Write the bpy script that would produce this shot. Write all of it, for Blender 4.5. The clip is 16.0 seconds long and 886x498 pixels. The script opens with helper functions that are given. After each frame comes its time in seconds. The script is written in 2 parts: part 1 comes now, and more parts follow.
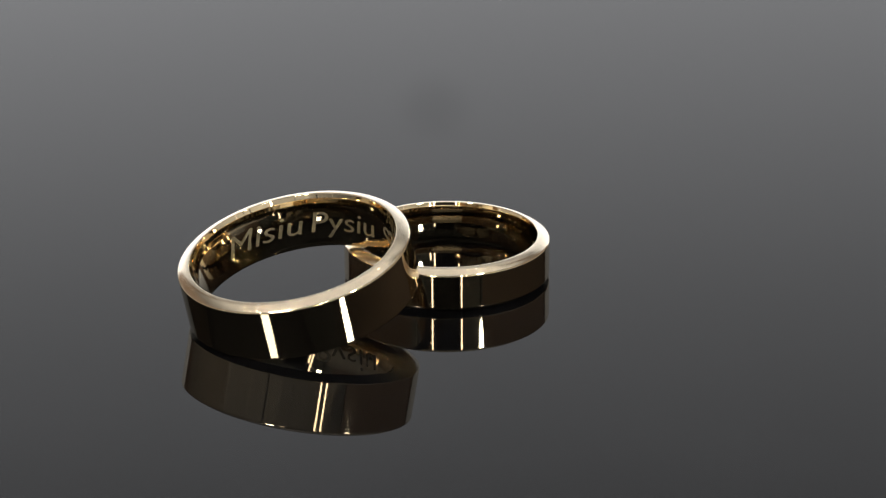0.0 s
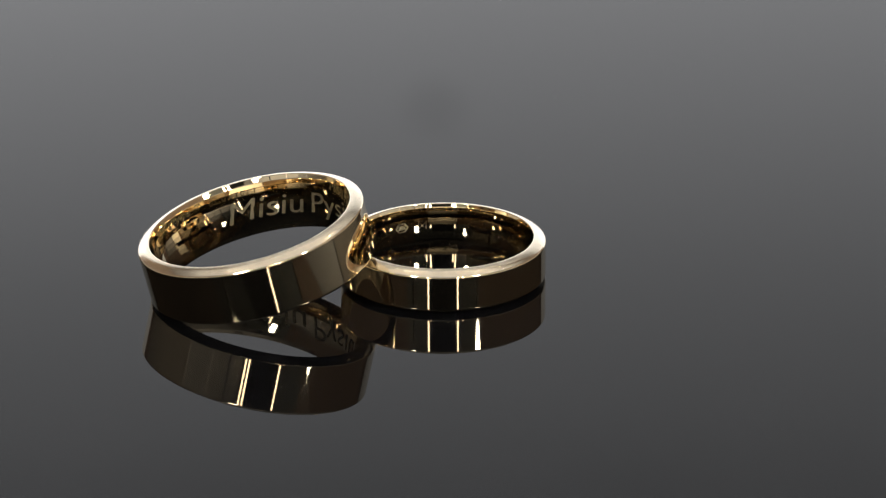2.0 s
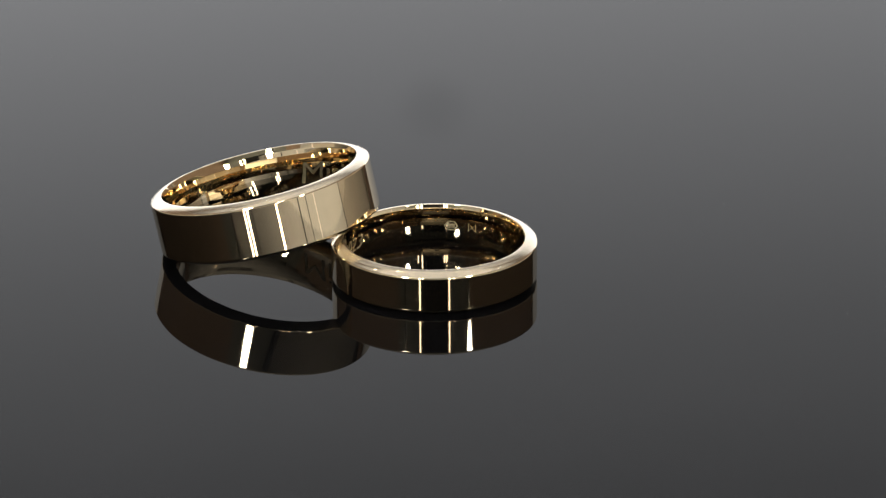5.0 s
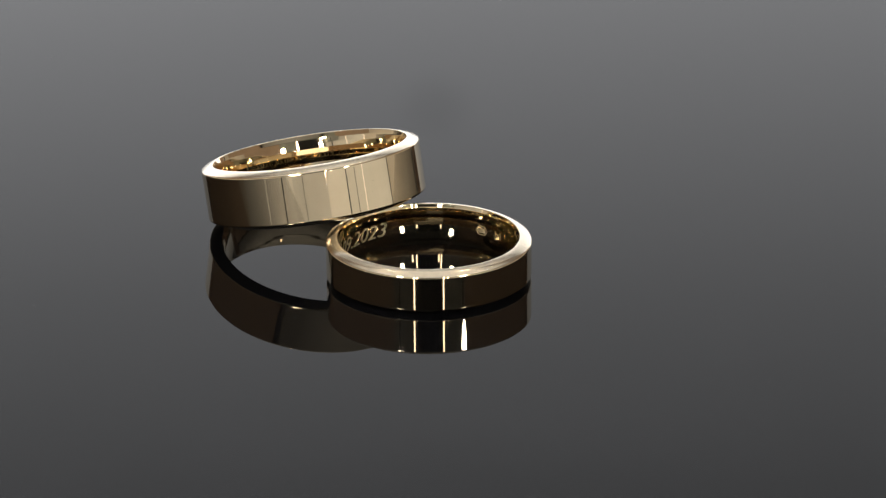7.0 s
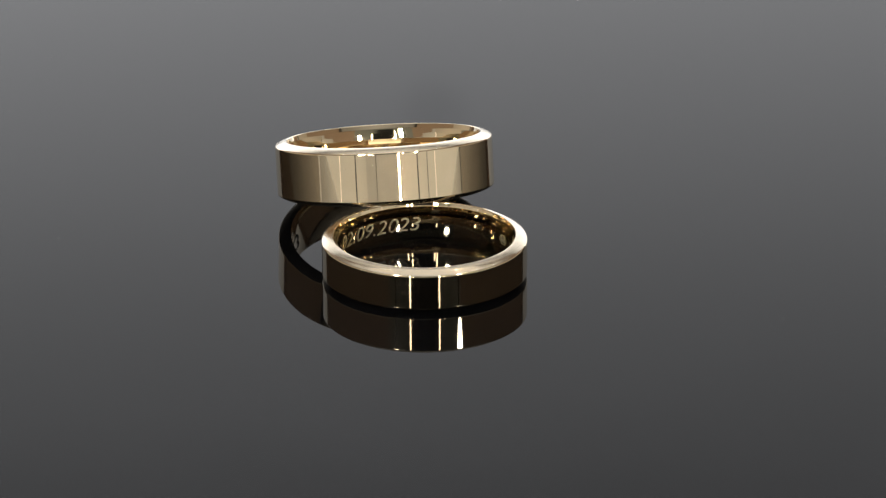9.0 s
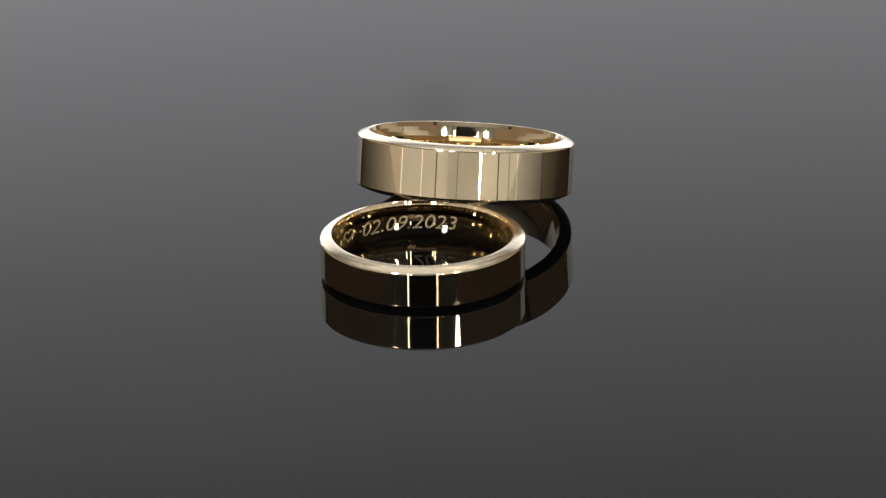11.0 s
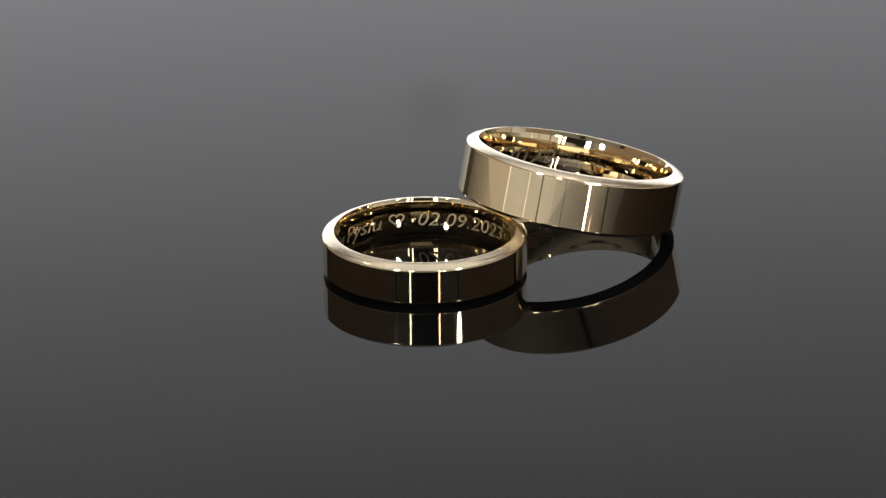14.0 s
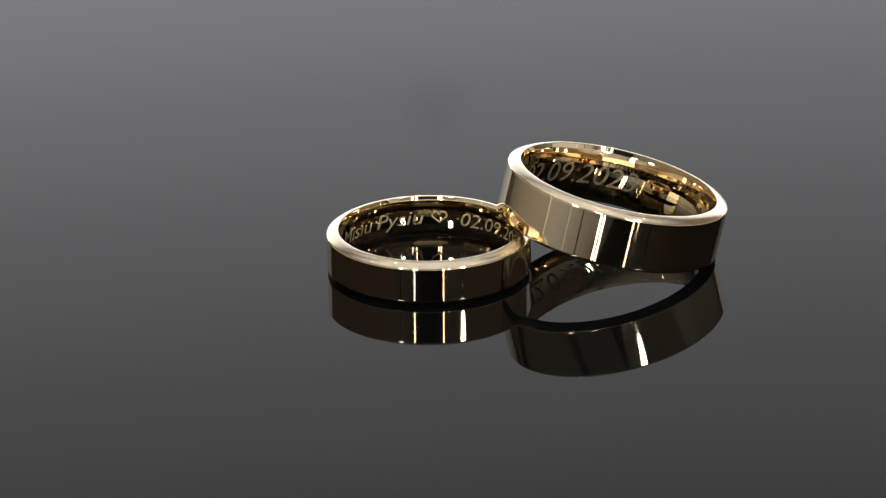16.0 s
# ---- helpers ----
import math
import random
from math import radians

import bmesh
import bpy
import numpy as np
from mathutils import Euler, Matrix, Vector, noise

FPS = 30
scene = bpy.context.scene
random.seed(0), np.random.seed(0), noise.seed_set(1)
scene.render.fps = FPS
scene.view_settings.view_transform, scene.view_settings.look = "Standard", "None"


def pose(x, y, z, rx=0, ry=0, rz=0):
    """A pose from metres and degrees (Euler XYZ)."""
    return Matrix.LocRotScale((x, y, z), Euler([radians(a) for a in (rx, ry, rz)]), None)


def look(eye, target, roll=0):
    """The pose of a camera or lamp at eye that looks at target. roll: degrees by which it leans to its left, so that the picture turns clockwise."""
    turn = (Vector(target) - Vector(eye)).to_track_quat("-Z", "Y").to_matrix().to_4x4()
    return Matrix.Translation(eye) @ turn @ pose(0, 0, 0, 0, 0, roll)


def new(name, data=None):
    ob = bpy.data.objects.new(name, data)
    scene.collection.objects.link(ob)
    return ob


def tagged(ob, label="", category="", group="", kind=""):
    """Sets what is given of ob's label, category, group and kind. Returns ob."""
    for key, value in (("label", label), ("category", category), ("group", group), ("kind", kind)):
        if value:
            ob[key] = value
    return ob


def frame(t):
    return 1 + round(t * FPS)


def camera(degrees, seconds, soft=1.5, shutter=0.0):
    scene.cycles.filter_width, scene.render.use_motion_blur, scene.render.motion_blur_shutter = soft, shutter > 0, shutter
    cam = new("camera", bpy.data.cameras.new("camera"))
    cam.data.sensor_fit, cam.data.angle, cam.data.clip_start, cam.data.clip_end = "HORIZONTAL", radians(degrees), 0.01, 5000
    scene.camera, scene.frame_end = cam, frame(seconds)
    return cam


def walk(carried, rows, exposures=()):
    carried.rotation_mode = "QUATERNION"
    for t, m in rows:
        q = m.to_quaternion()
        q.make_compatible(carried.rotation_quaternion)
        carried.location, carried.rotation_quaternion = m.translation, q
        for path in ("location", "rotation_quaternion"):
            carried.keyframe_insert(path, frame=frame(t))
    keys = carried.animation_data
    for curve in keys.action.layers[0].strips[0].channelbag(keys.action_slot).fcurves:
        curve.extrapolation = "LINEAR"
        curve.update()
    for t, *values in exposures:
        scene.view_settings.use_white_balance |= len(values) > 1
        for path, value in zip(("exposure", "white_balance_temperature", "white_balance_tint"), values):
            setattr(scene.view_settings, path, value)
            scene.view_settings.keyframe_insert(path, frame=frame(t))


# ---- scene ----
cam = camera(14.60, 16.0, soft=1.3)
EYE, AIM = (0.0, -0.31470, 0.12517), (0.00073, 0.00083, 0.00216)
walk(cam, [(0.0, look(EYE, AIM, -0.39)), (16.0, look(EYE, AIM, -0.39))])

# ---- light: an added closed round tent with glowing walls, lamps above and beside the lens ----
MM = 0.001
TENT, BOX_BACK, BOX_FRONT, BOX_TOP, BOX_FLOOR = 0.50, 0.46, -0.46, 0.75, -0.06
scene.view_settings.exposure = 0.0
world = bpy.data.worlds.new("world")
world.use_nodes = True
world.node_tree.nodes["Background"].inputs[0].default_value = (0.01, 0.01, 0.011, 1)
scene.world = world


def node_material(name):
    m = bpy.data.materials.new(name)
    m.use_nodes = True
    nt = m.node_tree
    return m, nt, nt.nodes["Principled BSDF"]


def link(nt, a, b):
    nt.links.new(a, b)


def noise_node(nt, scale, detail=4.0, rough=0.6, stretch=(1, 1, 1)):
    co = nt.nodes.new("ShaderNodeTexCoord")
    mp = nt.nodes.new("ShaderNodeMapping")
    mp.inputs["Scale"].default_value = stretch
    n = nt.nodes.new("ShaderNodeTexNoise")
    n.inputs["Scale"].default_value = scale
    n.inputs["Detail"].default_value = detail
    n.inputs["Roughness"].default_value = rough
    link(nt, co.outputs["Object"], mp.inputs["Vector"])
    link(nt, mp.outputs["Vector"], n.inputs["Vector"])
    return n.outputs["Fac"]


def remap(nt, fac, lo, hi, a=0.3, b=0.7):
    r = nt.nodes.new("ShaderNodeMapRange")
    r.clamp = True
    r.inputs["From Min"].default_value, r.inputs["From Max"].default_value = a, b
    r.inputs["To Min"].default_value, r.inputs["To Max"].default_value = lo, hi
    link(nt, fac, r.inputs["Value"])
    return r.outputs["Result"]


def mix_colour(nt, fac, c1, c2):
    x = nt.nodes.new("ShaderNodeMix")
    x.data_type = "RGBA"
    x.inputs["A"].default_value, x.inputs["B"].default_value = (*c1, 1), (*c2, 1)
    link(nt, fac, x.inputs["Factor"])
    return x.outputs["Result"]


def bump(nt, bsdf, fac, strength, distance):
    b = nt.nodes.new("ShaderNodeBump")
    b.inputs["Strength"].default_value, b.inputs["Distance"].default_value = strength, distance
    link(nt, fac, b.inputs["Height"])
    link(nt, b.outputs["Normal"], bsdf.inputs["Normal"])


def gold():
    m, nt, b = node_material("polished_gold")
    b.inputs["Metallic"].default_value = 1.0
    link(nt, mix_colour(nt, remap(nt, noise_node(nt, 220), 0, 1), (0.86, 0.71, 0.475), (0.90, 0.755, 0.52)), b.inputs["Base Color"])
    # fine polish marks, with a few hairline scratches
    polish = remap(nt, noise_node(nt, 900, 6, 0.7, (1, 1, 5)), 0.02, 0.06)
    scratch = remap(nt, noise_node(nt, 1400, 3, 0.55, (0.22, 0.22, 1.6)), 0.0, 0.22, 0.735, 0.79)
    total = nt.nodes.new("ShaderNodeMath")
    total.operation = "ADD"
    link(nt, polish, total.inputs[0])
    link(nt, scratch, total.inputs[1])
    link(nt, total.outputs["Value"], b.inputs["Roughness"])
    bump(nt, b, noise_node(nt, 1500, 5, 0.65, (1, 1, 0.12)), 0.035, 0.00002)
    return m


def satin_gold():
    """The finely sanded edges of the rings."""
    m, nt, b = node_material("satin_gold")
    b.inputs["Metallic"].default_value = 1.0
    link(nt, mix_colour(nt, remap(nt, noise_node(nt, 900), 0, 1), (0.75, 0.645, 0.485), (0.83, 0.725, 0.555)), b.inputs["Base Color"])
    link(nt, remap(nt, noise_node(nt, 2600, 4, 0.7), 0.13, 0.24), b.inputs["Roughness"])
    bump(nt, b, noise_node(nt, 6000, 3, 0.6), 0.05, 0.00001)
    return m


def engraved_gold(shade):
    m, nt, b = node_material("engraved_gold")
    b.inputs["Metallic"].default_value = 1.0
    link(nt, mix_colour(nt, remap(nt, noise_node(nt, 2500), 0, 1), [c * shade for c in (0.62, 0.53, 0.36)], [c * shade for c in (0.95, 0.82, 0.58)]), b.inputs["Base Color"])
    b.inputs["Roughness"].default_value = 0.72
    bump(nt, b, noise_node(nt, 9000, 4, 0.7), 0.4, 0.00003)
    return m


def black_acrylic():
    m, nt, b = node_material("black_acrylic")
    link(nt, mix_colour(nt, remap(nt, noise_node(nt, 40), 0, 1), (0.001, 0.001, 0.0012), (0.002, 0.002, 0.0024)), b.inputs["Base Color"])
    b.inputs["IOR"].default_value = 1.15
    link(nt, remap(nt, noise_node(nt, 25, 5), 0.0, 0.012), b.inputs["Roughness"])
    return m


def glowing_lining(name, strength, colour, base=0.3, fade=1.0):
    """A panel of the tent's lining, its light put into the material as glow."""
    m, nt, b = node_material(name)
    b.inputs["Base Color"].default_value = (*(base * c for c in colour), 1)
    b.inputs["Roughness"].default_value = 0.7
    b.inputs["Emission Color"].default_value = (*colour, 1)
    # no lamps stand behind it: the glow itself is faded towards the upper edge
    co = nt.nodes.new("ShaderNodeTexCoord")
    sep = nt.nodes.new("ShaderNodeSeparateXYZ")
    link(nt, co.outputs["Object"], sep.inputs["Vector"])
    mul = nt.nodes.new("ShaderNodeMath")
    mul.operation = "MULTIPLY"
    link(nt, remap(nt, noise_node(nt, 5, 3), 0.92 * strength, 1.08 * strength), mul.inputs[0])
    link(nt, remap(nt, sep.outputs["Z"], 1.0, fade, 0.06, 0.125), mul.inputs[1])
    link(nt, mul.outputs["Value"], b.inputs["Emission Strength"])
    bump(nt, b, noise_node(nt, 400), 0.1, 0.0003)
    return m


def softbox_cloth(name, strength, z0, z1):
    """The cloth front of an added soft light, its glow graded from dim below to bright above."""
    m, nt, b = node_material(name)
    b.inputs["Base Color"].default_value = (0.25, 0.245, 0.24, 1)
    b.inputs["Roughness"].default_value = 0.8
    b.inputs["Emission Color"].default_value = (1.0, 0.985, 0.965, 1)
    co = nt.nodes.new("ShaderNodeTexCoord")
    sep = nt.nodes.new("ShaderNodeSeparateXYZ")
    link(nt, co.outputs["Object"], sep.inputs["Vector"])
    ramp = nt.nodes.new("ShaderNodeMapRange")
    ramp.interpolation_type = "SMOOTHSTEP"
    for key, value in (("From Min", z0), ("From Max", z1), ("To Min", 0.05 * strength), ("To Max", strength)):
        ramp.inputs[key].default_value = value
    link(nt, sep.outputs["Z"], ramp.inputs["Value"])
    link(nt, ramp.outputs["Result"], b.inputs["Emission Strength"])
    return m


def plain(name, colour, rough=0.5, metal=0.0):
    m, nt, b = node_material(name)
    dark = [c * 0.85 for c in colour]
    link(nt, mix_colour(nt, remap(nt, noise_node(nt, 60), 0, 1), dark, colour), b.inputs["Base Color"])
    b.inputs["Roughness"].default_value, b.inputs["Metallic"].default_value = rough, metal
    return m


def glow(name, colour, strength):
    m, nt, b = node_material(name)
    b.inputs["Base Color"].default_value = (0.8, 0.8, 0.8, 1)
    b.inputs["Emission Color"].default_value = (*colour, 1)
    b.inputs["Emission Strength"].default_value = strength
    return m


def graded_glow_panel():
    """The back wall: a panel whose light is put in as glow, graded brightest low down."""
    m, nt, b = node_material("graded_glow_panel")
    b.inputs["Base Color"].default_value = (0.04, 0.04, 0.04, 1)
    b.inputs["Roughness"].default_value = 0.7
    b.inputs["Emission Color"].default_value = (0.95, 0.962, 0.99, 1)
    co = nt.nodes.new("ShaderNodeTexCoord")
    sep = nt.nodes.new("ShaderNodeSeparateXYZ")
    link(nt, co.outputs["Object"], sep.inputs["Vector"])
    ramp = nt.nodes.new("ShaderNodeValToRGB")
    ramp.color_ramp.interpolation = "CARDINAL"
    link(nt, remap(nt, sep.outputs["Z"], 0, 1, 0.0, 0.40), ramp.inputs["Fac"])
    el = ramp.color_ramp.elements
    el[0].position, el[0].color = 0.0, (0.85, 0.85, 0.85, 1)
    el[1].position, el[1].color = 1.0, (0.20, 0.20, 0.20, 1)
    for pos, v in ((0.20, 0.93), (0.29, 0.94), (0.44, 0.775), (0.59, 0.59), (0.75, 0.42)):
        e = el.new(pos)
        e.color = (v, v, v, 1)
    # the glow is made stronger towards one end
    side = remap(nt, sep.outputs["X"], 2.22, 1.96, -0.1, 0.1)
    # a soft round smudge, slightly darker, is put into the glow
    spot = nt.nodes.new("ShaderNodeVectorMath")
    spot.operation = "DISTANCE"
    spot.inputs[1].default_value = (0.0, BOX_BACK, 0.141)
    link(nt, co.outputs["Object"], spot.inputs[0])
    smudge = nt.nodes.new("ShaderNodeMapRange")
    smudge.interpolation_type = "SMOOTHERSTEP"
    smudge.inputs["From Min"].default_value, smudge.inputs["From Max"].default_value = 0.0, 0.013
    smudge.inputs["To Min"].default_value, smudge.inputs["To Max"].default_value = 0.90, 1.0
    link(nt, spot.outputs["Value"], smudge.inputs["Value"])
    out = ramp.outputs["Color"]
    for f in (side, smudge.outputs["Result"]):
        mul = nt.nodes.new("ShaderNodeMath")
        mul.operation = "MULTIPLY"
        link(nt, out, mul.inputs[0])
        link(nt, f, mul.inputs[1])
        out = mul.outputs["Value"]
    link(nt, out, b.inputs["Emission Strength"])
    return m


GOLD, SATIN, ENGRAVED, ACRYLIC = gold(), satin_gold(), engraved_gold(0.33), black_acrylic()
CEILING = plain("pale_ceiling", (0.76, 0.73, 0.68), 0.7)
BROWN_CLOTH = plain("brown_cloth", (0.26, 0.165, 0.105), 0.8)
LINE_GLOW = glow("bright_line_glow", (1.0, 0.97, 0.92), 0.66)
# the wide ring's writing: the same engraved gold in a darker tone
DARK_ENGRAVED = engraved_gold(0.19)
BLACK_BOARD = plain("black_board", (0.006, 0.006, 0.006), 0.8)
BATTEN_GREY = plain("dark_grey_paint", (0.09, 0.085, 0.075), 0.6)
DUST = plain("dust", (0.22, 0.215, 0.205), 0.9)
GREY_METAL = plain("grey_metal", (0.45, 0.45, 0.46), 0.35, 0.9)
BLACK_PLASTIC = plain("black_plastic", (0.02, 0.02, 0.021), 0.45)
STRIP_GLOW = glow("warm_strip_light", (1.0, 0.84, 0.68), 50.0)
PANEL_GLOW = glow("soft_fill_glow", (1.0, 0.985, 0.96), 0.49)
SPOT_GLOW = glow("spot_light", (1.0, 0.78, 0.5), 100.0)
LAMP_GLOW = glow("lamp_light", (1.0, 0.99, 0.88), 230.0)
GRADED_GLOW = graded_glow_panel()


# ---- mesh helpers ----
def finish(name, bm, material, smooth=False):
    me = bpy.data.meshes.new(name)
    bmesh.ops.recalc_face_normals(bm, faces=bm.faces)
    bm.to_mesh(me)
    bm.free()
    me.materials.append(material)
    for p in me.polygons:
        p.use_smooth = smooth
    return me


def part(name, bm, material, parent, label="", smooth=False):
    ob = new(name, finish(name, bm, material, smooth))
    ob.parent = parent
    return tagged(ob, label)


def box(bm, lo, hi, bevel=0.0):
    got = bmesh.ops.create_cube(bm, size=1.0)["verts"]
    for v in got:
        for i in range(3):
            v.co[i] = lo[i] + (v.co[i] + 0.5) * (hi[i] - lo[i])
    if bevel:
        edges = list({e for v in got for e in v.link_edges})
        bmesh.ops.bevel(bm, geom=edges, offset=bevel, segments=2, affect="EDGES", profile=0.5)


def revolve(profile, n, closed):
    """A bmesh of a profile of (radius, height) turned about z."""
    bm = bmesh.new()
    rows = [[bm.verts.new((r * math.cos(2 * math.pi * i / n), r * math.sin(2 * math.pi * i / n), z)) for i in range(n)] for r, z in profile]
    for k in range(len(rows) if closed else len(rows) - 1):
        a, b = rows[k], rows[(k + 1) % len(rows)]
        for i in range(n):
            j = (i + 1) % n
            bm.faces.new((a[i], a[j], b[j], b[i]))
    if not closed:
        bm.faces.new(rows[0])
        bm.faces.new(rows[-1])
    return bm


def rounded(points, radii, steps=4, hold=0.04):
    """A closed outline with each corner rounded, and a point held a little way along each flat so that flats stay flat."""
    out = []
    n = len(points)
    for i, p in enumerate(points):
        p, a, b = Vector(p), Vector(points[i - 1]), Vector(points[(i + 1) % n])
        da, db = (a - p).normalized(), (b - p).normalized()
        r = radii[i]
        s, e = p + da * r, p + db * r
        out.append(s + da * hold)
        for k in range(steps + 1):
            u = k / steps
            out.append(s * (1 - u) ** 2 + p * 2 * u * (1 - u) + e * u * u)
        out.append(e + db * hold)
    return [(v.x, v.y) for v in out]


# ---- the rings ----
def bent_text(words, height, centre_angle, span, radius, shear=0.25, lift=0.03):
    """Words laid on the inside of a cylinder (in mm), read from its axis, filling the given arc in degrees."""
    cu = bpy.data.curves.new("words", "FONT")
    cu.body, cu.size, cu.shear, cu.offset = words, 1.0, shear, -0.010
    cu.resolution_u = 3
    ob = bpy.data.objects.new("words", cu)
    scene.collection.objects.link(ob)
    me = bpy.data.meshes.new_from_object(ob.evaluated_get(bpy.context.evaluated_depsgraph_get()))
    bpy.data.objects.remove(ob)
    bm = bmesh.new()
    bm.from_mesh(me)
    xs = [v.co.x for v in bm.verts]
    x0, x1 = min(xs), max(xs)
    bmesh.ops.triangulate(bm, faces=bm.faces)
    bend(bm, x0, x1, height / 0.73, 0.36, centre_angle, span, radius - lift)
    # a second, shifted stroke makes the uprights broad and the crossbars fine, as a graver held aslant does
    extra = bmesh.ops.duplicate(bm, geom=list(bm.faces) + list(bm.edges) + list(bm.verts))["geom"]
    shift = Matrix.Rotation(radians(span / (x1 - x0) * 0.018), 4, "Z")
    for v in extra:
        if isinstance(v, bmesh.types.BMVert):
            v.co = shift @ Vector((v.co.x * 0.9995, v.co.y * 0.9995, v.co.z + 0.02 * height * MM))
    return bm


def bend(bm, x0, x1, scale, mid, centre_angle, span, radius):
    for v in bm.verts:
        a = radians(centre_angle + span / 2 - (v.co.x - x0) / (x1 - x0) * span)
        z = (v.co.y - mid) * scale
        r = radius + z * z / (2 * BARREL)
        v.co = (r * MM * math.cos(a), r * MM * math.sin(a), z * MM)


def flat_outline(points):
    """A thin flat figure: outline strips of (x, y) loops as a ribbon of the given width."""
    bm = bmesh.new()
    for loop, width in points:
        n = len(loop)
        inner, outer = [], []
        for i in range(n):
            p, a, b = Vector(loop[i]), Vector(loop[i - 1]), Vector(loop[(i + 1) % n])
            t = (b - a).normalized()
            nn = Vector((-t.y, t.x))
            inner.append(bm.verts.new((*(p + nn * width / 2), 0)))
            outer.append(bm.verts.new((*(p - nn * width / 2), 0)))
        for i in range(n):
            j = (i + 1) % n
            bm.faces.new((inner[i], inner[j], outer[j], outer[i]))
    return bm


def heart_loop():
    pts = []
    for k in range(48):
        u = 2 * math.pi * k / 48
        pts.append((16 * math.sin(u) ** 3 / 32, (13 * math.cos(u) - 5 * math.cos(2 * u) - 2 * math.cos(3 * u) - math.cos(4 * u)) / 32 + 0.08))
    return pts


def box_loop(x, y, w, h, n=4):
    out = []
    for (ax, ay), (bx, by) in (((0, 0), (1, 0)), ((1, 0), (1, 1)), ((1, 1), (0, 1)), ((0, 1), (0, 0))):
        for k in range(n):
            u = k / n
            out.append((x + w * (ax + (bx - ax) * u), y + h * (ay + (by - ay) * u)))
    return out


CHAMFER, BARREL = 0.47, 13.0


def rim(radius, inner, half):
    """The upper edge of a ring, from its outer corner to its inner lip: a soft slope that flattens inwards."""
    lip = inner + half * half / (2 * BARREL) + 0.06
    return [(radius - (radius - lip) * k / 8, half - CHAMFER * (1 - k / 8) ** 1.8) for k in range(9)]


def wedding_ring(name, radius, inner, width, label, cut, writing):
    thing = tagged(new(name), label, "ring", "wedding rings")
    h = width / 2
    top = rim(radius, inner, h)
    # the inside is rounded like a barrel from edge to edge
    hollow = [(inner + (h * (1 - k / 6)) ** 2 / (2 * BARREL), h * (1 - k / 6)) for k in range(1, 12)]
    corners = top + hollow + [(r, -z) for r, z in reversed(top)]
    radii = [0.12] + [0.02] * 7 + [0.07] + [0.06] * 11 + [0.07] + [0.02] * 7 + [0.12]
    outline = rounded(corners, radii, 3, 0.012)
    band = part("band", revolve([(r * MM, z * MM) for r, z in outline], 384, True), GOLD, thing, smooth=True)
    band.data.materials.append(SATIN)
    for p in band.data.polygons:
        p.material_index = 1 if abs(p.normal.z) > 0.72 else 0
    for piece, kind, height, middle, span in writing:
        if kind == "heart":
            bm = flat_outline([(heart_loop(), 0.12)])
            bend(bm, -0.5, 0.5, height, 0.0, middle, span, inner - 0.03)
        elif kind == "mark":
            six = [(0.5 * math.cos(k * math.pi / 3), 0.5 * math.sin(k * math.pi / 3)) for k in range(6)]
            bm = flat_outline([(six, 0.13)] + [(box_loop(-0.25 + 0.2 * i, -0.2, 0.1, 0.4), 0.10) for i in range(3)])
            bend(bm, -0.5, 0.5, height, 0.0, middle, span, inner - 0.03)
        elif kind == "stamp":
            bm = flat_outline([([(-0.5, -0.5), (-0.5, 0.5), (0.0, 0.05)], 0.16), ([(0.5, 0.5), (0.5, -0.5), (0.0, -0.05)], 0.16)])
            bend(bm, -0.5, 0.5, height, 0.0, middle, span, inner - 0.03)
        else:
            bm = bent_text(kind, height, middle, span, inner)
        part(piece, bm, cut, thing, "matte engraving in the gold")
    return thing


SMALL = dict(r=10.025, w=4.334, x=0.739, y=-1.023)
LARGE = dict(r=11.091, w=5.891, x=-17.000, y=-6.088, turn=-74.88, tilt=12.85)
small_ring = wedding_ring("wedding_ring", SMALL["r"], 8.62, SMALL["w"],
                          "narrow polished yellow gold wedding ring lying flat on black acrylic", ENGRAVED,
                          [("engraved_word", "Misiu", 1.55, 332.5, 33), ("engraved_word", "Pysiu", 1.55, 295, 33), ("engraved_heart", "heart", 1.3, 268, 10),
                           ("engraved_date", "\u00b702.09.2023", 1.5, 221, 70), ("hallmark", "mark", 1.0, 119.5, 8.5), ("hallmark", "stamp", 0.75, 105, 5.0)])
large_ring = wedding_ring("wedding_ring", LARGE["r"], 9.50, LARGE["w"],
                          "wide polished yellow gold wedding ring leaning on the narrow ring", DARK_ENGRAVED,
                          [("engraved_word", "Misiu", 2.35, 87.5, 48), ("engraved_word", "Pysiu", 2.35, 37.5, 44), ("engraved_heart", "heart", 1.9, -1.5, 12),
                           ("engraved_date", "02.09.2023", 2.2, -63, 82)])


# ---- the turntable and the photo box ----
def make_turntable():
    thing = tagged(new("turntable"), "round glossy black acrylic turntable plate with mirror finish", "turntable")
    part("plate", revolve([(0.16, -0.006), (0.16, -0.0008), (0.1592, 0.0)], 128, False), ACRYLIC, thing)
    part("hub", revolve([(0.05, -0.018), (0.05, -0.0065)], 48, False), BLACK_PLASTIC, thing)
    return thing


turntable = make_turntable()

base = tagged(new("pedestal"), "round black plastic pedestal under the turntable plate", "pedestal")
part("housing", revolve([(0.09, BOX_FLOOR), (0.09, -0.022), (0.086, -0.0185)], 64, False), BLACK_PLASTIC, base)


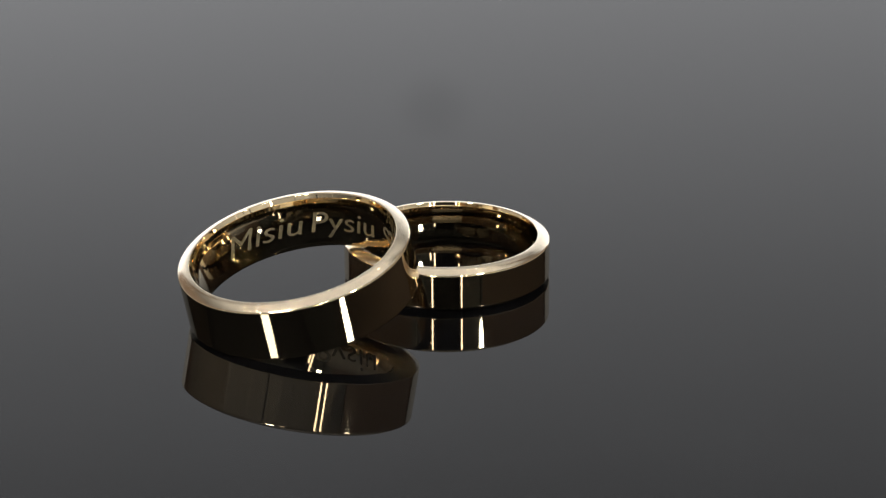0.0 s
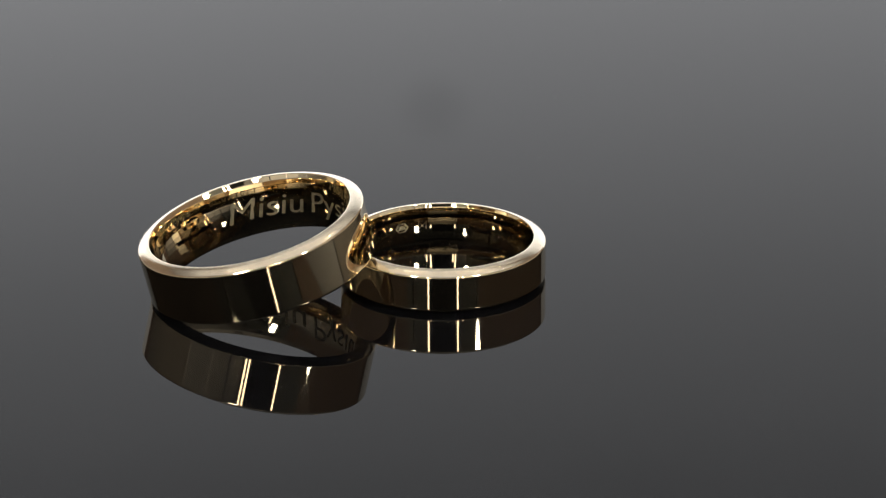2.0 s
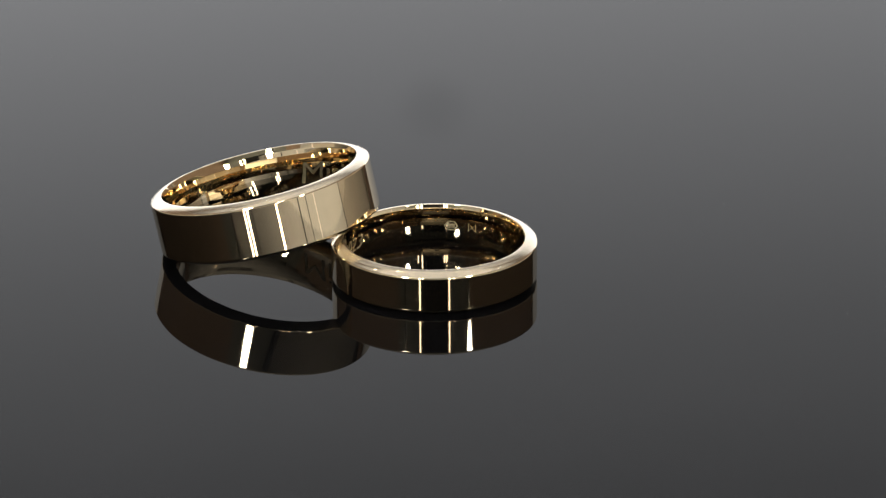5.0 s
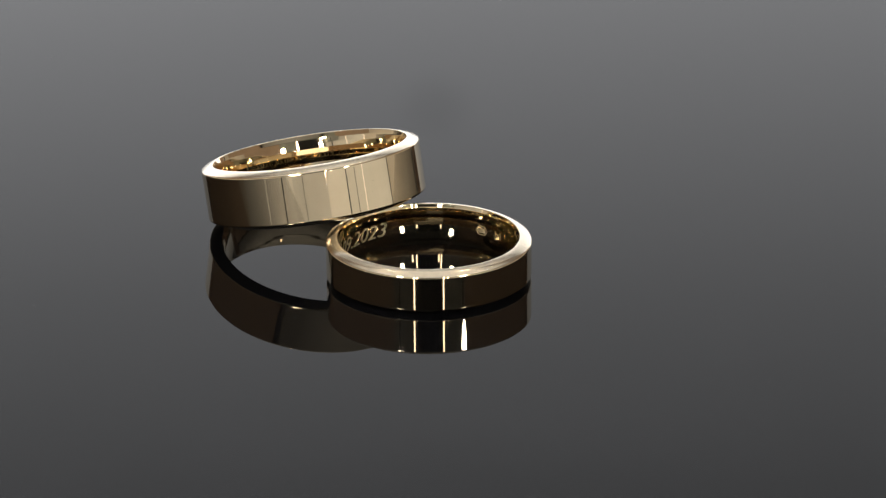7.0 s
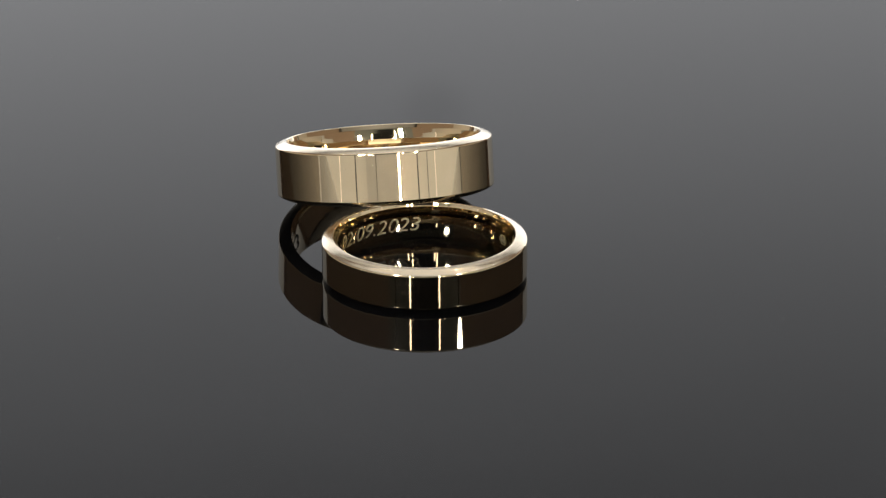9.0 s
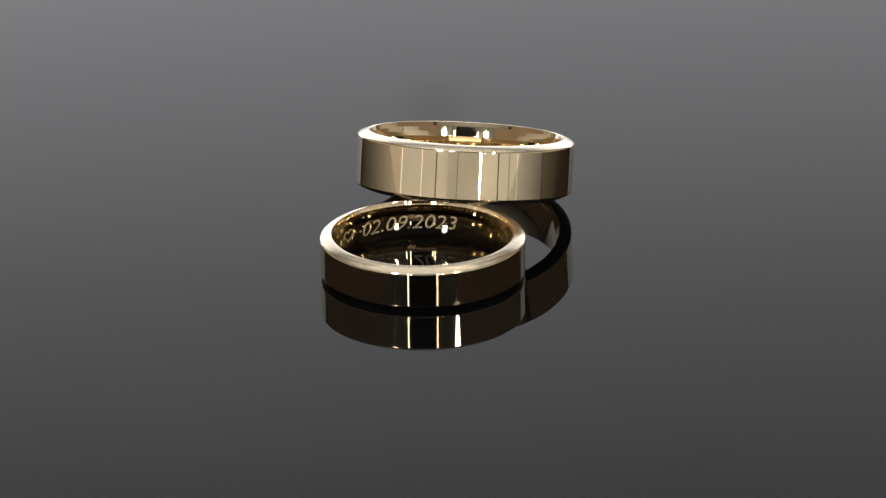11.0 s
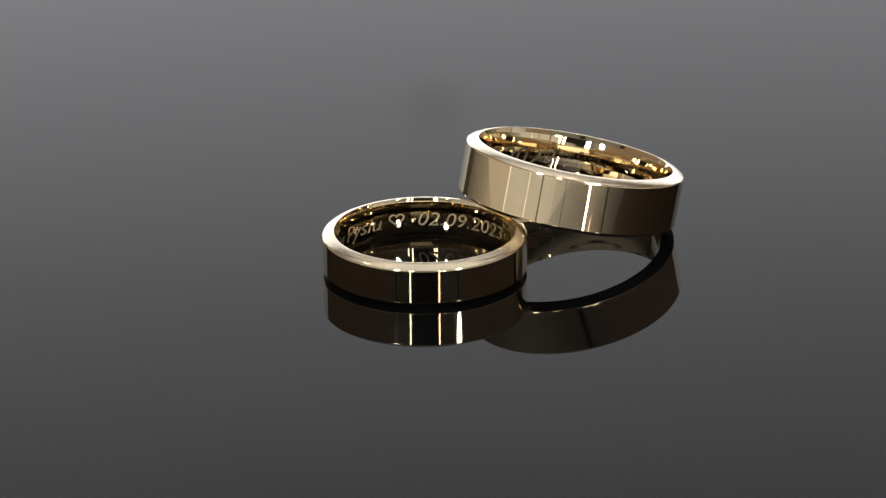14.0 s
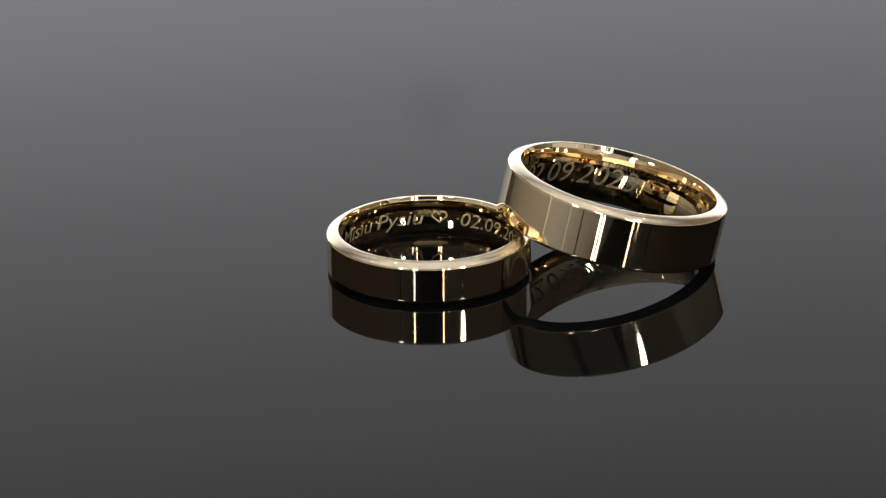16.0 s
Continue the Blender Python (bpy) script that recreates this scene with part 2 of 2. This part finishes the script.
def make_dust():
    """Specks of dust on the plate; they turn with it."""
    rng = random.Random(11)
    bm = bmesh.new()
    for k in range(30):
        a, r, s = rng.uniform(0, 6.283), 0.085 * math.sqrt(rng.random()), rng.uniform(0.015, 0.042) * MM
        at = Vector((r * math.cos(a), r * math.sin(a), s * 0.45))
        ring = [bm.verts.new(at + Vector((s * rng.uniform(0.5, 1.4) * math.cos(i * 1.2566), s * rng.uniform(0.5, 1.4) * math.sin(i * 1.2566), -s * 0.4))) for i in range(5)]
        top = bm.verts.new(at + Vector((0, 0, s * 0.5)))
        for i in range(5):
            bm.faces.new((ring[i], ring[(i + 1) % 5], top))
        bm.faces.new(ring)
    return part("dust", bm, DUST, turntable)


tagged(make_dust(), "pale specks of dust", kind="stuff")


def wall(name, lo, hi, material, label):
    bm = bmesh.new()
    box(bm, lo, hi)
    return tagged(new(name, finish(name, bm, material)), label, "wall", "", "structure")


T = 0.012


def level(z):
    return lambda az: z


def arc_mesh(radius, az0, az1, low, high, thick):
    """A curved wall board of the tent: az in degrees round the plate from the lens's side, the given radius on its inner face,
    its lower and upper edge as functions of az."""
    bm = bmesh.new()
    n = max(2, int(abs(az1 - az0) / 3))
    rows = []
    for k in range(n + 1):
        a = az0 + (az1 - az0) * k / n
        z0, z1, a = low(a), high(a), radians(a)
        d = Vector((math.sin(a), -math.cos(a), 0))
        rows.append([bm.verts.new(d * r + Vector((0, 0, z))) for r, z in ((radius, z0), (radius, z1), (radius + thick, z1), (radius + thick, z0))])
    for a, b in zip(rows, rows[1:]):
        for i in range(4):
            bm.faces.new((a[i], a[(i + 1) % 4], b[(i + 1) % 4], b[i]))
    bm.faces.new(rows[0])
    bm.faces.new(rows[-1])
    return bm


def arc_wall(name, az0, az1, z0, z1, material, label):
    return tagged(new(name, finish(name, arc_mesh(TENT, az0, az1, z0, z1, T), material)), label, "wall", "", "structure")


tagged(new("floor", finish("floor", revolve([(TENT + T, BOX_FLOOR - T), (TENT + T, BOX_FLOOR)], 96, False), BLACK_BOARD)), "black lined floor of the photo tent", "floor", "", "structure")
tagged(new("ceiling", finish("ceiling", revolve([(TENT + T, BOX_TOP), (TENT + T, BOX_TOP + T)], 96, False), CEILING)), "pale painted ceiling of the photo tent", "ceiling", "", "structure")
# the panels of the lining, each given a glow of its own, with duller cloth above
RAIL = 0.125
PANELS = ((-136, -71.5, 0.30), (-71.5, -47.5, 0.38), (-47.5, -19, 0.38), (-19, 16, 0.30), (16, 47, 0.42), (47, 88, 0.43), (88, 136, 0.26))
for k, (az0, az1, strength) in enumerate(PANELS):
    arc_wall("wall_lining_%d" % (k + 1), az0, az1, level(BOX_FLOOR), level(RAIL), glowing_lining("pale_lining", strength, (1.0, 0.90, 0.77) if abs(az0 + az1) > 150 else (1.0, 0.975, 0.93), fade=0.45), "pale lining of the tent, its light put in as glow")
BROWN_LINING, GREY_LINING = glowing_lining("brown_lining", 0.13, (1.0, 0.72, 0.52), 0.16), glowing_lining("grey_lining", 0.085, (0.95, 1.0, 0.93), 0.12)
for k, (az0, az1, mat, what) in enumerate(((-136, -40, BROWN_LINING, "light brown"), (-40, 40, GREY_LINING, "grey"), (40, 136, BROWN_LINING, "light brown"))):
    arc_wall("wall_upper_%d" % (k + 1), az0, az1, level(RAIL), level(BOX_TOP), mat, what + " upper wall of the tent, given a faint glow")
END = (TENT * math.sin(radians(136)), -TENT * math.cos(radians(136)))
for tag, sx in (("west", -1), ("east", 1)):
    wall("wall_" + tag, (min(sx * END[0], sx * (END[0] + T)), END[1] - 0.004, BOX_FLOOR), (max(sx * END[0], sx * (END[0] + T)), BOX_BACK, BOX_TOP), BROWN_CLOTH, "dark brown cloth wall beside the glowing back panel")
backdrop = wall("backdrop", (-END[0] - T, BOX_BACK, BOX_FLOOR), (END[0] + T, BOX_BACK + T, BOX_TOP), GRADED_GLOW, "pale grey panel closing the tent, its light put in as graded glow")


def black_board():
    thing = tagged(new("black_board"), "matte black board round the lens with light strips beside it", "board")
    bm = bmesh.new()
    box(bm, (-0.112, BOX_FRONT + 0.004, 0.105), (0.112, BOX_FRONT + 0.010, 0.235), 0.001)
    part("panel", bm, BLACK_BOARD, thing)
    return thing


def light_strip(x, y, z0, z1, w):
    thing = tagged(new("light_strip"), "slim upright warm white light strip in a metal channel", "light", "light strips")
    bm = bmesh.new()
    box(bm, (x - w, y, z0), (x + w, y + 0.006, z1), 0.001)
    part("channel", bm, GREY_METAL, thing)
    bm = bmesh.new()
    box(bm, (x - w * 0.75, y + 0.0065, z0 + 0.004), (x + w * 0.75, y + 0.009, z1 - 0.004), 0.0008)
    part("diffuser", bm, STRIP_GLOW, thing, "glowing diffuser")
    return thing


black_board()
for x, low, high, out in ((-0.130, 0.06, 0.222, 0.004), (-0.102, 0.07, 0.165, 0.0105), (0.127, 0.03, 0.212, 0.004), (0.172, 0.07, 0.165, 0.004)):
    light_strip(x, BOX_FRONT + out, low, high, 0.0075)


def batten(az, half, z0, z1, material, label):
    """A narrow upright batten on the lining, dark or glowing."""
    thing = finish("batten", arc_mesh(TENT - 0.004, az - half, az + half, level(z0), level(z1), 0.0035), material)
    return tagged(new("batten", thing), label, "batten", "seam battens")


for az, half in ((-8.5, 0.25), (47, 0.35), (88, 0.5), (133, 1.0), (-133, 1.0)):
    batten(az, half, BOX_FLOOR, 0.104, BATTEN_GREY, "narrow dark grey batten over a seam of the lining")
# glowing strips added so that the gold reflects thin bright lines
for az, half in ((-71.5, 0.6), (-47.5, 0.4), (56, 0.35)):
    batten(az, half, BOX_FLOOR, 0.104, LINE_GLOW, "narrow glowing strip added on the lining")


def softbox(az0, az1, z0, z1, cloth):
    """A long curved soft light round the upper part of the tent, added to brighten the rims."""
    thing = tagged(new("softbox"), "added long curved softbox, its cloth glow graded brighter above", "lamp", "softboxes")
    part("casing", arc_mesh(TENT - 0.012, az0 - 0.8, az1 + 0.8, level(z0 - 0.006), level(z1 + 0.006), 0.0115), BLACK_PLASTIC, thing)
    part("diffuser", arc_mesh(TENT - 0.0165, az0, az1, level(z0), level(z1), 0.004), cloth, thing, "softly glowing cloth front")
    return thing


RING_CLOTH, REAR_CLOTH = softbox_cloth("ring_softbox_cloth", 0.55, 0.36, 0.66), softbox_cloth("rear_softbox_cloth", 0.55, 0.36, 0.60)
softbox(-134, 134, 0.36, 0.735, RING_CLOTH)


def back_softbox():
    """A wide flat soft light high on the back wall, added to brighten the rims."""
    thing = tagged(new("softbox"), "added wide flat softbox with a pale glowing cloth front", "lamp", "softboxes")
    for name, lo, hi, mat in (("casing", (-0.325, BOX_BACK - 0.014, 0.375), (0.325, BOX_BACK - 0.001, 0.735), BLACK_PLASTIC),
                              ("diffuser", (-0.318, BOX_BACK - 0.019, 0.382), (0.318, BOX_BACK - 0.0145, 0.728), REAR_CLOTH)):
        bm = bmesh.new()
        box(bm, lo, hi, 0.001)
        part(name, bm, mat, thing)
    return thing


back_softbox()


def spot_lamp(az, el, reach, size):
    """A round lamp that faces the turntable: az from the lens's side, el above the plate, reach in metres."""
    thing = tagged(new("spot_lamp"), "small round warm white spot lamp in a black hood", "lamp", "spot lamps")
    a, e = radians(az), radians(el)
    eye = Vector((math.sin(a) * math.cos(e), -math.cos(a) * math.cos(e), math.sin(e))) * reach
    at = look(eye, (0, 0, 0))
    hood = -0.004 - size * 2.5
    bm = revolve([(size * 0.8, 0.030), (size * 1.3, 0.022), (size * 1.3, hood), (size * 1.15, hood), (size * 1.15, 0.0)], 32, False)
    bmesh.ops.transform(bm, matrix=at, verts=bm.verts)
    part("casing", bm, BLACK_BOARD, thing)
    bm = revolve([(size, -0.0005), (size, -0.003), (size * 0.6, -0.005)], 32, False)
    bmesh.ops.transform(bm, matrix=at, verts=bm.verts)
    part("lens", bm, SPOT_GLOW, thing, "glowing lens")
    return thing


for az, el, reach, size in ((-50, 66, 0.780, 0.0085), (62, 63, 0.80, 0.0085), (-150, 64, 0.79, 0.007), (150, 66, 0.78, 0.007), (-100, 60, 0.76, 0.006), (105, 61, 0.76, 0.006),
                           (-76, 54, 0.74, 0.0045), (82, 53, 0.74, 0.0045), (-126, 56, 0.74, 0.0045), (128, 55, 0.74, 0.0045)):
    spot_lamp(az, el, reach, size)


def desk_lamp(x, y, z, size):
    """A small lamp head on a bent stem that stands on the floor beside the plate."""
    thing = tagged(new("gooseneck_lamp"), "tiny bright lamp on a thin bent black stem", "lamp", "gooseneck lamps")
    eye = Vector((x, y, z))
    at = look(eye, (0.004, -0.012, 0.002))
    for name, rows, mat in (("head", [(size * 0.5, 0.022), (size * 1.1, 0.014), (size * 1.1, -0.002), (size * 1.04, -0.002), (size * 1.04, 0.0)], BLACK_BOARD),
                            ("lens", [(size, -0.0004), (size, -0.0012), (size * 0.7, -0.002)], LAMP_GLOW)):
        bm = revolve(rows, 32, False)
        bmesh.ops.transform(bm, matrix=at @ Matrix.Diagonal((0.64, 1.0, 1.0, 1.0)), verts=bm.verts)
        part(name, bm, mat, thing)
    out = Vector((x, y, 0)).normalized()
    back = at @ Vector((0, 0, 0.020))
    foot = out * 0.21
    path = [back, back + out * 0.025 + Vector((0, 0, 0.012)), foot + Vector((-out.x * 0.02, -out.y * 0.02, z + 0.03)), foot + Vector((0, 0, z - 0.005)), foot + Vector((0, 0, BOX_FLOOR))]
    cu = bpy.data.curves.new("stem", "CURVE")
    cu.dimensions, cu.bevel_depth, cu.bevel_resolution = "3D", 0.0022, 3
    sp = cu.splines.new("NURBS")
    sp.points.add(len(path) - 1)
    sp.use_endpoint_u, sp.order_u = True, 3
    for p, v in zip(sp.points, path):
        p.co = (*v, 1)
    cu.materials.append(BLACK_PLASTIC)
    new("stem", cu).parent = thing
    bm = revolve([(0.02, BOX_FLOOR), (0.02, BOX_FLOOR + 0.004), (0.017, BOX_FLOOR + 0.006)], 32, False)
    bmesh.ops.translate(bm, vec=(foot.x, foot.y, 0), verts=bm.verts)
    part("foot", bm, BLACK_PLASTIC, thing)
    return thing


desk_lamp(0.057, -0.077, 0.0445, 0.0078)
desk_lamp(-0.045, -0.072, 0.047, 0.0078)


# an unseen glowing disc under the ceiling, added to brighten the rims
def ceiling_fill():
    thing = tagged(new("ceiling_fill_panel"), "wide round softly glowing panel added in the ceiling to brighten the rims", "lamp")
    part("frame", revolve([(0.455, BOX_TOP - 0.001), (0.455, BOX_TOP - 0.012)], 96, False), GREY_METAL, thing)
    part("diffuser", revolve([(0.445, BOX_TOP - 0.0125), (0.443, BOX_TOP - 0.016)], 96, False), PANEL_GLOW, thing, "softly glowing diffuser")
    return thing


ceiling_fill()


def motions():
    """The plate turns steadily; both rings ride on it."""
    rows = ([], [], [])
    up = -min((pose(0, 0, 0, LARGE["tilt"]) @ Vector((r * math.cos(k / 50), r * math.sin(k / 50), -z)))[2]
              for k in range(315) for r, z in rim(LARGE["r"], 9.50, LARGE["w"] / 2))
    for k in range(33):
        t = k * 0.5
        turn = pose(0, 0, 0, 0, 0, -(13.108 * t - 24.70))
        rows[0].append((t, turn))
        rows[1].append((t, turn @ pose(SMALL["x"] * MM, SMALL["y"] * MM, SMALL["w"] / 2 * MM)))
        lean = pose(0, 0, 0, 0, 0, LARGE["turn"]) @ pose(0, 0, 0, LARGE["tilt"]) @ pose(0, 0, 0, 0, 0, -LARGE["turn"])
        rows[2].append((t, turn @ pose(LARGE["x"] * MM, LARGE["y"] * MM, up * MM) @ lean))
    for ob, r in zip((turntable, small_ring, large_ring), rows):
        walk(ob, r)


motions()
